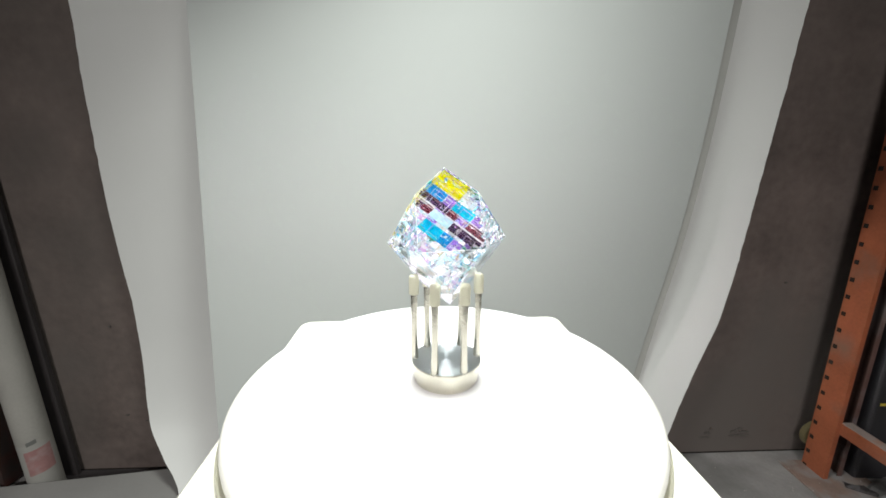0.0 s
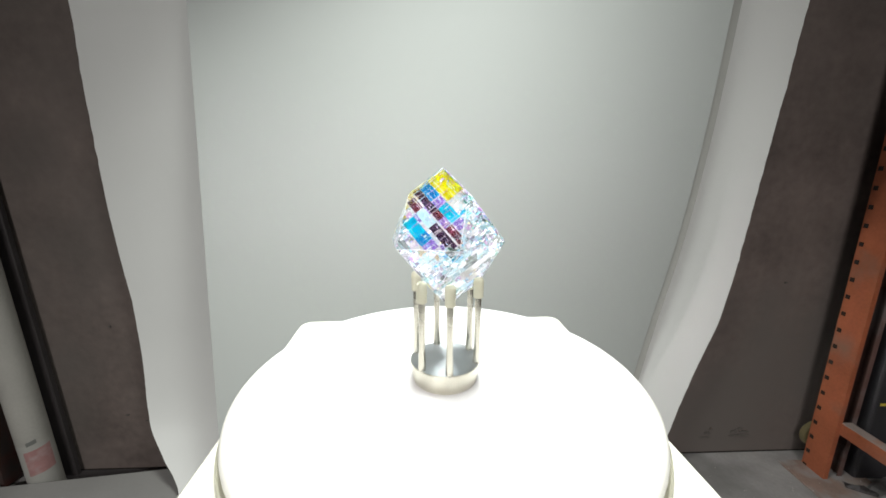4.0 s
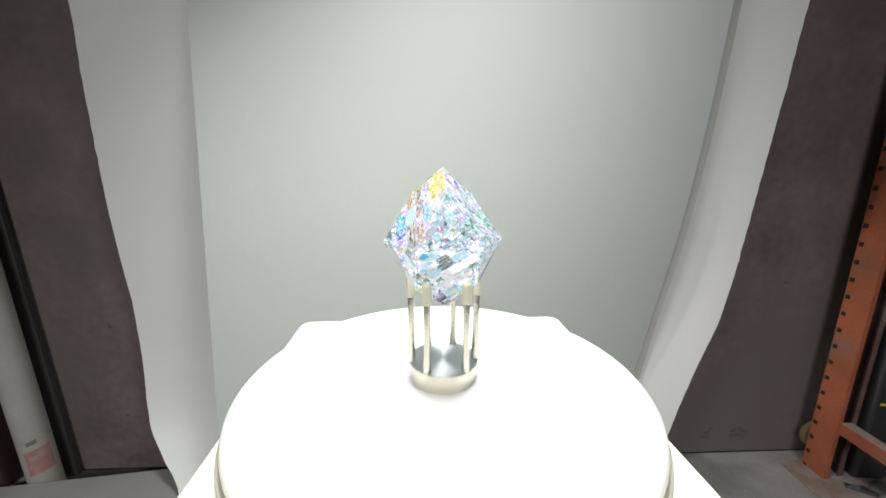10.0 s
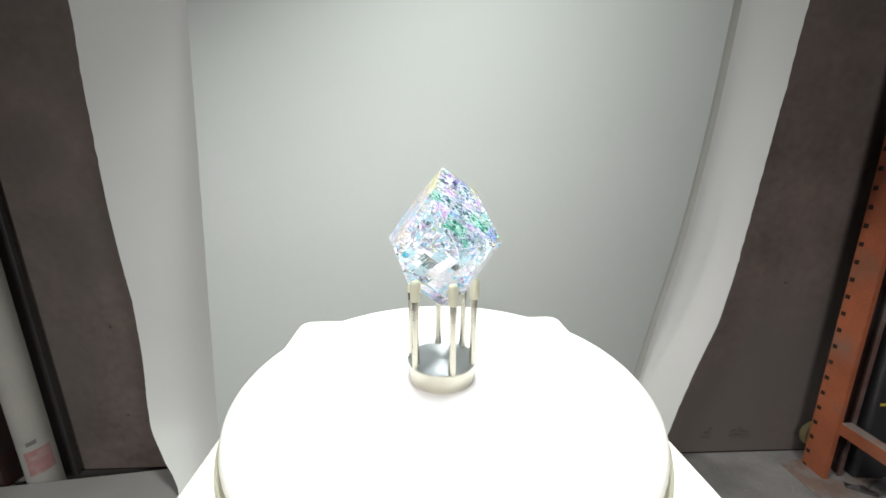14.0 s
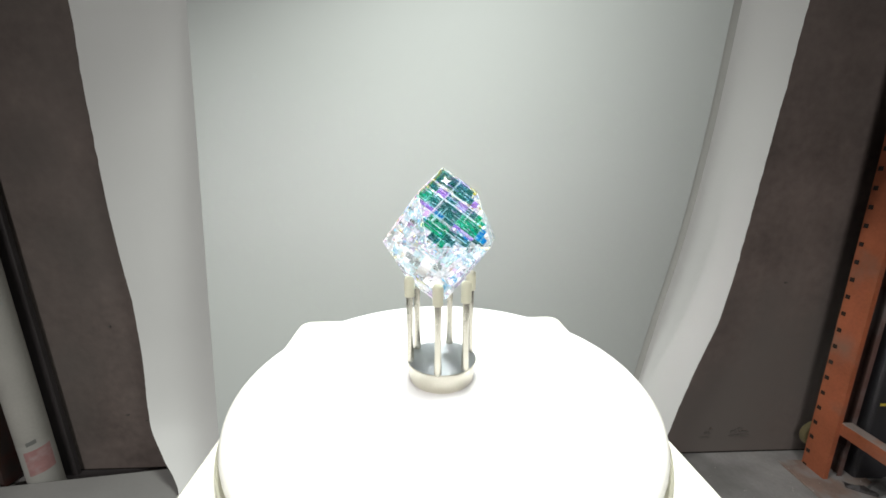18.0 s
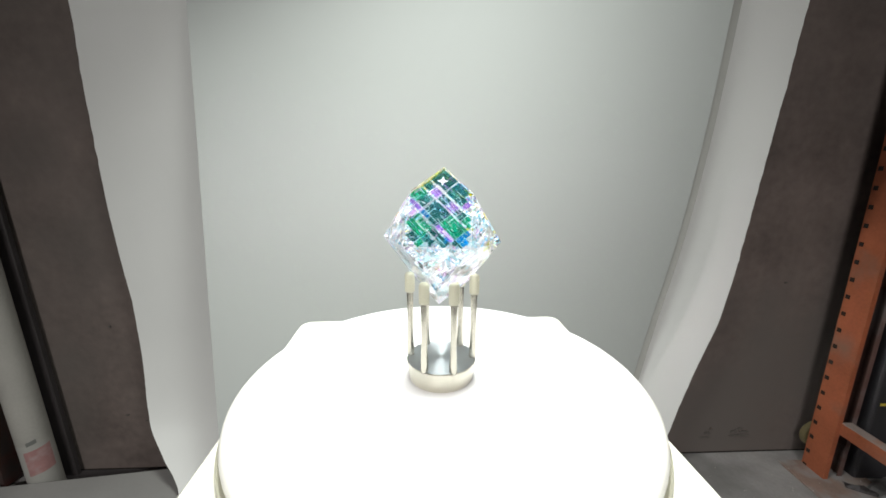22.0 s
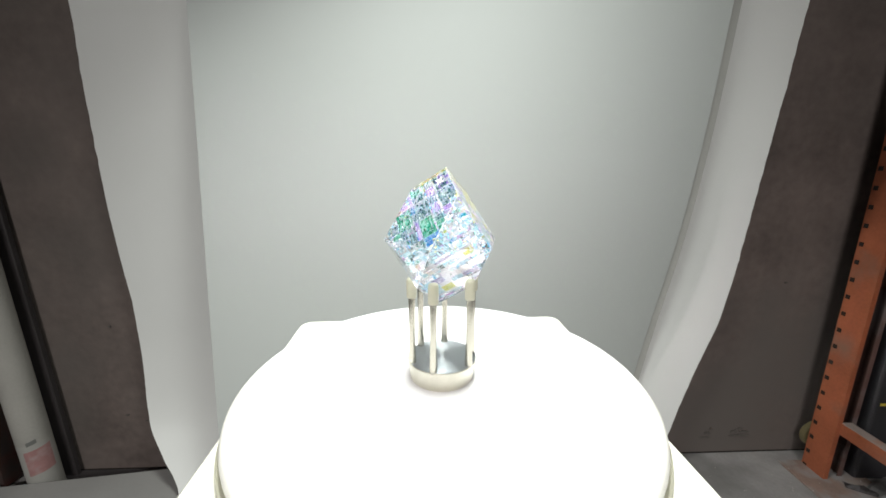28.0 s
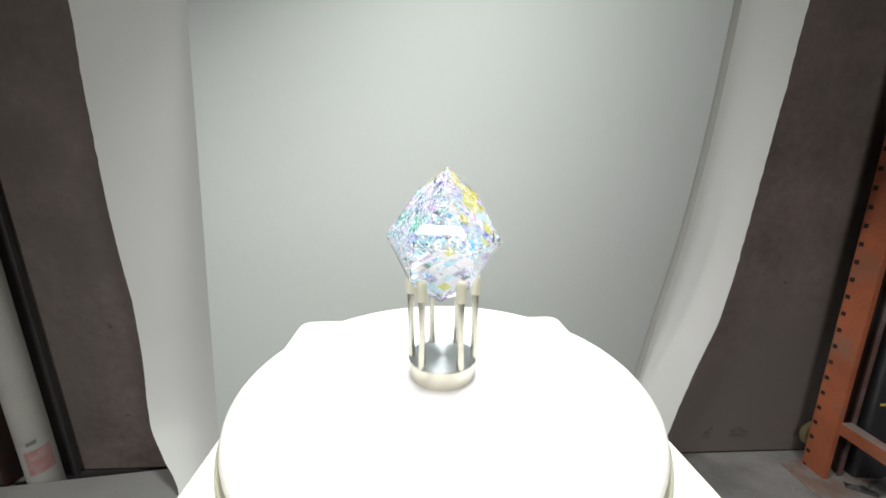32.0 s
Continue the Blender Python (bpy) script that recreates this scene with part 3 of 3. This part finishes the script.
count = 0
while count < 200:
    p = Vector((rnd.uniform(-RH, RH), rnd.uniform(-RH, RH), rnd.uniform(-HB, HT)))
    if not inside(p, 0.004) or square_depth(p) < 0.0045 or (p.z < 0 and rnd.random() < 0.8):
        continue
    ex, ey, en = axes_of(rnd.randrange(3))
    size = rnd.uniform(0.003, 0.006)
    ex, ey = ex * size, ey * size * (rnd.uniform(0.25, 0.6) if p.z < 0 else rnd.uniform(0.4, 1.2))
    if not all(inside(p + ex * u + ey * v, 0.001) for u in (0, 1) for v in (0, 1)):
        continue
    k = rnd.choices(["white", "ice", "cyan", "pink", "smoke", "gold", "blue", "lemon"], [11, 9, 2, 2.5, 1.5, 0.8, 0.8, 0.8])[0]
    ob = part("glass_chip", tile_meshes[k], None, crystal)
    ob.matrix_basis = SEAT @ tile_pose(p, ex, ey, en, 0.0003)
    count += 1

# white star modelled in place of a refracted glint below the apex
STAR = bmesh.new()
pts = [STAR.verts.new(((0.0052 if i % 2 == 0 else 0.0021) * math.cos(i * math.pi / 4), 0, (0.0052 if i % 2 == 0 else 0.0021) * math.sin(i * math.pi / 4))) for i in range(8)]
STAR.faces.new(pts)
bmesh.ops.solidify(STAR, geom=STAR.faces[:], thickness=0.0004)
l1, l2 = (polar(RU, 90, ZU) - Vector((0, 0, HT))).normalized(), (polar(RU, -30, ZU) - Vector((0, 0, HT))).normalized()
side, slope = (l2 - l1).normalized(), (l1 + l2).normalized()
part("inclusion", STAR, surface("white_inclusion", (0.95, 0.93, 0.96), 0.4, vary=0.02, bump=0), crystal, "bright white star-shaped inclusion",
     at=SEAT @ tile_pose(Vector((0, 0, HT)) + slope * 0.0155 - AX[1] * 0.0011, side, AX[1], -slope, 1.0))

splinters = bmesh.new()
count = 0
while count < 720:
    p = Vector((rnd.uniform(-RH, RH), rnd.uniform(-RH, RH), rnd.uniform(-HB, HT)))
    if not inside(p, 0.0016 if p.z > 0 else 0.0068) or inside(p, 0.016) or square_depth(p) < 0.0042 or (p.z < -0.006 and rnd.random() < 0.6):
        continue
    ex, ey, en = axes_of(rnd.randrange(3))
    turn = rnd.uniform(-0.09, 0.09)
    ex, ey = ex * math.cos(turn) + ey * math.sin(turn), ey * math.cos(turn) - ex * math.sin(turn)
    a, b = ex * rnd.uniform(0.0007, 0.0030), ey * rnd.uniform(0.0003, 0.0009)
    if not all(inside(p + a * u + b * v, 0.0006) for u in (-1, 1) for v in (-1, 1)):
        continue
    vs = [splinters.verts.new(p + a * u + b * v) for u, v in ((-1, -1), (1, -1), (1, 1), (-1, 1))]
    splinters.faces.new(vs)
    count += 1
m_splinter, nt_s, bs_s = nodes_of("splinter_glass")
geo = nt_s.nodes.new("ShaderNodeNewGeometry")
ramp_s = nt_s.nodes.new("ShaderNodeValToRGB")
ramp_s.color_ramp.interpolation = "CONSTANT"
tints = [(0.0, (0.90, 0.90, 0.92)), (0.34, (0.55, 0.88, 0.95)), (0.46, (0.97, 0.75, 0.94)), (0.57, (0.2, 0.55, 0.9)), (0.62, (0.95, 0.86, 0.35)), (0.67, (0.62, 0.48, 0.92)),
         (0.72, (0.25, 0.75, 0.55)), (0.76, (0.50, 0.52, 0.56)), (0.86, (0.92, 0.92, 0.95))]
while len(ramp_s.color_ramp.elements) < len(tints):
    ramp_s.color_ramp.elements.new(0.5)
for el, (at_, col) in zip(ramp_s.color_ramp.elements, tints):
    el.position, el.color = at_, (*col, 1)
nt_s.links.new(geo.outputs["Random Per Island"], ramp_s.inputs["Fac"])
nt_s.links.new(ramp_s.outputs["Color"], bs_s.inputs["Base Color"])
shuffle = nt_s.nodes.new("ShaderNodeMath")
shuffle.operation = "MULTIPLY"
shuffle.inputs[1].default_value = 37.0
nt_s.links.new(geo.outputs["Random Per Island"], shuffle.inputs[0])
fraction = nt_s.nodes.new("ShaderNodeMath")
fraction.operation = "FRACT"
nt_s.links.new(shuffle.outputs[0], fraction.inputs[0])
half = nt_s.nodes.new("ShaderNodeMath")
half.operation = "GREATER_THAN"
half.inputs[1].default_value = 0.86
nt_s.links.new(fraction.outputs[0], half.inputs[0])
nt_s.links.new(half.outputs[0], bs_s.inputs["Metallic"])
bs_s.inputs["Roughness"].default_value = 0.25
tagged(part("glass_splinters", splinters, m_splinter, crystal, "many tiny iridescent splinters", at=SEAT), kind="stuff")

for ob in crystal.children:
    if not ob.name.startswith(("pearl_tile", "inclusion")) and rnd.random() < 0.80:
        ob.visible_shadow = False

# ---- warehouse rack ----
rack = thing("pallet_rack_upright", "scuffed orange steel pallet rack frame with punched slots", "pallet rack", pose(0, 0, 0), "pallet rack frames")


def upright(x, y0, y1, parent, h=2.6, paint=None):
    w, t, lip, yb = 0.072, 0.003, 0.014, y0 + 0.012
    outline = [(x + lip, y0), (x, y0), (x, y1), (x + w, y1), (x + w, yb), (x + w - lip, yb), (x + w - lip, yb + t), (x + w - t, yb + t),
               (x + w - t, y1 - t), (x + t, y1 - t), (x + t, y0 + t), (x + lip, y0 + t)]
    post = bmesh.new()
    low = [post.verts.new((px, py, 0.006)) for px, py in outline]
    top = [post.verts.new((px, py, h)) for px, py in outline]
    for i in range(12):
        j = (i + 1) % 12
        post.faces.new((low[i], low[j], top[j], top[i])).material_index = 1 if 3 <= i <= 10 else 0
    post.faces.new(low)
    post.faces.new(top)
    bmesh.ops.recalc_face_normals(post, faces=post.faces[:])
    post.normal_update()
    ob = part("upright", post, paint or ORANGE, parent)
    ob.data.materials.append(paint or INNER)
    return ob


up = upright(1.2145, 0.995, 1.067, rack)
SLOT = mesh_of(box(-0.0008, 0.0008, -0.0062, 0.0062, -0.0065, 0.0065, 0.0007, 1), "slot")
for k in range(40):
    part("slot", SLOT, DARK, up, at=pose(1.2142, 1.0566, 0.006 + 0.0537 * k))
part("base_plate", box(1.140, 1.36, 0.90, 1.075, 0.0, 0.006, 0.001), DUSTY, rack, "dusty bolted base plate")
brace_bm = box(1.226, 1.262, 0.05, 1.0, 0.170, 0.210, 0.003)
for f in brace_bm.faces:
    f.material_index = 1 if f.normal.z > 0.5 else 0
brace = part("brace", brace_bm, ORANGE, rack, "horizontal steel brace, dusty on top")
brace.data.materials.append(DUST)

# ---- left corner: tube, post, second frame and board ----
roll = thing("cardboard_tube", "tall pale grey cardboard tube with a faded pink label", "tube", pose(-1.197, 0.945, 0.0014, 0, -2.1, 0))
part("tube", lathe([(0.033, 0.0), (0.038, 0.0), (0.038, 1.7), (0.033, 1.7), (0.033, 0.0)], 48), TUBE, roll, smooth=40)


def wrap(z0, z1, a0, a1, r, slope=0.0, n=12):
    """A thin label bent round the tube."""
    bm = bmesh.new()
    rows = []
    for rr in (r, r + 0.0006):
        for z in (z0, z1):
            rows.append([bm.verts.new((rr * math.cos(radians(a0 + (a1 - a0) * i / n)), rr * math.sin(radians(a0 + (a1 - a0) * i / n)), z + slope * i / n)) for i in range(n + 1)])
    for i in range(n):
        bm.faces.new((rows[2][i], rows[2][i + 1], rows[3][i + 1], rows[3][i]))
        bm.faces.new((rows[0][i], rows[1][i], rows[1][i + 1], rows[0][i + 1]))
        bm.faces.new((rows[1][i], rows[3][i], rows[3][i + 1], rows[1][i + 1]))
        bm.faces.new((rows[0][i], rows[0][i + 1], rows[2][i + 1], rows[2][i]))
    bmesh.ops.recalc_face_normals(bm, faces=bm.faces[:])
    return bm


part("paper_band", wrap(0.045, 0.178, -110, 15, 0.0381), BAND, roll, "white paper band", 40)
part("label", wrap(0.080, 0.158, -82, 6, 0.0388, 0.008), PINK, roll, "faded pink paper label", 40)
part("printed_bar", wrap(0.176, 0.188, -66, -34, 0.0388, 0.006), INK, roll, "dark printed bar", 40)
post = part("metal_post", box(-0.028, 0.026, -0.007, 0.007, 0, 2.4, 0.002), BLACK, at=pose(-1.181, 0.999, 0, 0, -2.3, 0))
tagged(post, "slim black square metal post against the wall", "post")
board_bm = bmesh.new()
plan = [(-1.9, 0.33), (-0.80, 0.50), (-0.727, 0.87), (-0.805, 0.967), (-1.9, 0.79)]
lo = [board_bm.verts.new((x, y, 0.0)) for x, y in plan]
hi = [board_bm.verts.new((x, y, 0.06)) for x, y in plan]
board_bm.faces.new(hi)
board_bm.faces.new(lo[::-1])
for i in range(5):
    board_bm.faces.new((lo[i], lo[(i + 1) % 5], hi[(i + 1) % 5], hi[i]))
bmesh.ops.recalc_face_normals(board_bm, faces=board_bm.faces[:])
board = part("floor_board", board_bm, BOARD)
tagged(board, "grey board lying flat on the floor", "board")
# dark strip laid in place of the shade in the gap by the wall
strip_bm = bmesh.new()
plan = [(-1.22, 1.010), (-0.72, 1.033), (-0.74, 0.99), (-1.15, 0.93)]
hi = [strip_bm.verts.new((x, y, 0.004)) for x, y in plan]
lo = [strip_bm.verts.new((x, y, 0.0)) for x, y in plan]
strip_bm.faces.new(hi)
strip_bm.faces.new(lo[::-1])
for i in range(4):
    strip_bm.faces.new((lo[i], lo[(i + 1) % 4], hi[(i + 1) % 4], hi[i]))
bmesh.ops.recalc_face_normals(strip_bm, faces=strip_bm.faces[:])
strip = part("rubber_strip", strip_bm, BLACK)
tagged(strip, "flat dark strip standing in for shade in the gap between board and wall", "rubber strip")
rack_b = thing("pallet_rack_upright", "dark red steel pallet rack frame in shadow beside a tube", "pallet rack", pose(0, 0, 0), "pallet rack frames")
upright(-1.40, 0.93, 0.99, rack_b, paint=DARK_RED)


# ---- small things by the wall ----
# thin panel added to fill the dark area behind the rack
panel = thing("storage_bin", "thin dark plastic panel with a yellow strap behind the rack", "storage bin", pose(1.318, 1.0, 0))
part("body", box(0, 0.75, 0, 0.10, 0.0, 1.05, 0.008), NAVY, panel)
part("strap", box(0.015, 0.40, -0.002, 0.0, 0.268, 0.276), YELLOW, panel, "thin yellow strap")


def crumple(w, d, h, n, seed):
    """A crumpled sheet that lies on the ground."""
    rr = random.Random(seed)
    bm = bmesh.new()
    grid = []
    for j in range(n + 1):
        row = []
        for i in range(n + 1):
            edge = i in (0, n) or j in (0, n)
            row.append(bm.verts.new((w * (i / n - 0.5) + rr.uniform(-1, 1) * w / n * 0.3, d * (j / n - 0.5) + rr.uniform(-1, 1) * d / n * 0.3, 0.001 if edge else rr.uniform(0.15, 1) * h)))
        grid.append(row)
    for j in range(n):
        for i in range(n):
            bm.faces.new((grid[j][i], grid[j][i + 1], grid[j + 1][i + 1], grid[j + 1][i]))
    return bm


film = part("plastic_film", crumple(0.17, 0.10, 0.03, 7, 3), DULL, at=pose(1.40, 0.945, 0.006, 0, 0, 20))
tagged(film, "crumpled grey plastic film lying on the floor", "plastic film")
scrap = part("steel_scrap", crumple(0.075, 0.03, 0.012, 5, 8), BLACK, at=pose(1.295, 0.955, 0.006, 0, 0, -28))
tagged(scrap, "bent black steel scrap on the base plate", "scrap")
coil = thing("tape_roll", "olive tape roll hanging behind the rack upright", "tape roll", pose(1.262, 1.089, 0.096, 90, 0, 0))
part("roll", lathe([(0.032, -0.01), (0.044, -0.01), (0.046, -0.008), (0.046, 0.008), (0.044, 0.01), (0.032, 0.01), (0.032, -0.01)], 40), OLIVE, coil, smooth=40)
rnd = random.Random(11)


def chip_mark(w, h):
    bm = bmesh.new()
    n = 16
    vs = [bm.verts.new((w * math.cos(2 * math.pi * i / n) * rnd.uniform(0.6, 1.0), 0, h * math.sin(2 * math.pi * i / n) * rnd.uniform(0.5, 1.0))) for i in range(n)]
    back = [bm.verts.new((v.co.x * 0.9, 0.004, v.co.z * 0.9)) for v in vs]
    bm.faces.new(vs)
    for i in range(n):
        bm.faces.new((vs[i], vs[(i + 1) % n], back[(i + 1) % n], back[i]))
    bmesh.ops.recalc_face_normals(bm, faces=bm.faces[:])
    return bm


for x, z, w, h in ((1.03, 0.068, 0.040, 0.006), (1.008, 0.082, 0.014, 0.012), (1.03, 0.094, 0.012, 0.009), (1.045, 0.083, 0.024, 0.005), (0.91, 0.064, 0.028, 0.004),
                   (0.915, 0.08, 0.014, 0.007), (0.925, 0.096, 0.008, 0.006), (-0.99, 0.20, 0.007, 0.004), (-0.93, 0.18, 0.010, 0.002), (1.08, 0.62, 0.006, 0.004),
                   (-0.99, 0.5, 0.006, 0.004)):
    part("gouge", chip_mark(w, h), GOUGE, wall, "dark chipped gouge", at=pose(x, -0.003, z))


# crumbs of concrete and dust by the rack's foot
crumbs = bmesh.new()
rnd_c = random.Random(4)
for k in range(70):
    x, y, r = rnd_c.uniform(0.86, 1.55), rnd_c.uniform(0.80, 1.05), rnd_c.uniform(0.0008, 0.0032) * rnd_c.uniform(0.5, 1.0)
    z = 0.006 if 1.140 < x < 1.36 and y > 0.90 else 0.0
    turn = Matrix.Translation((x, y, z + r * 0.5)) @ Matrix.Rotation(rnd_c.uniform(0, 6.28), 4, "Z") @ Matrix.Diagonal((1, rnd_c.uniform(0.5, 1), 0.6, 1))
    bmesh.ops.create_icosphere(crumbs, subdivisions=1, radius=r, matrix=turn)
tagged(part("concrete_crumbs", crumbs, surface("crumb_grey", (0.36, 0.34, 0.32), 0.9, vary=0.3, scale=200, bump=0)), "small grey concrete crumbs strewn on the floor", "crumbs",
       kind="stuff")


def motions():
    """The turntable carries stand and crystal round, clockwise from above."""
    for ob, z in ((turntable, 0.735), (stand, TOP), (crystal, TOP)):
        walk(ob, [(t, pose(AXIS.x, AXIS.y, z, 0, 0, 4.82 - 5.89 * t)) for t in range(0, 33, 4)])


motions()
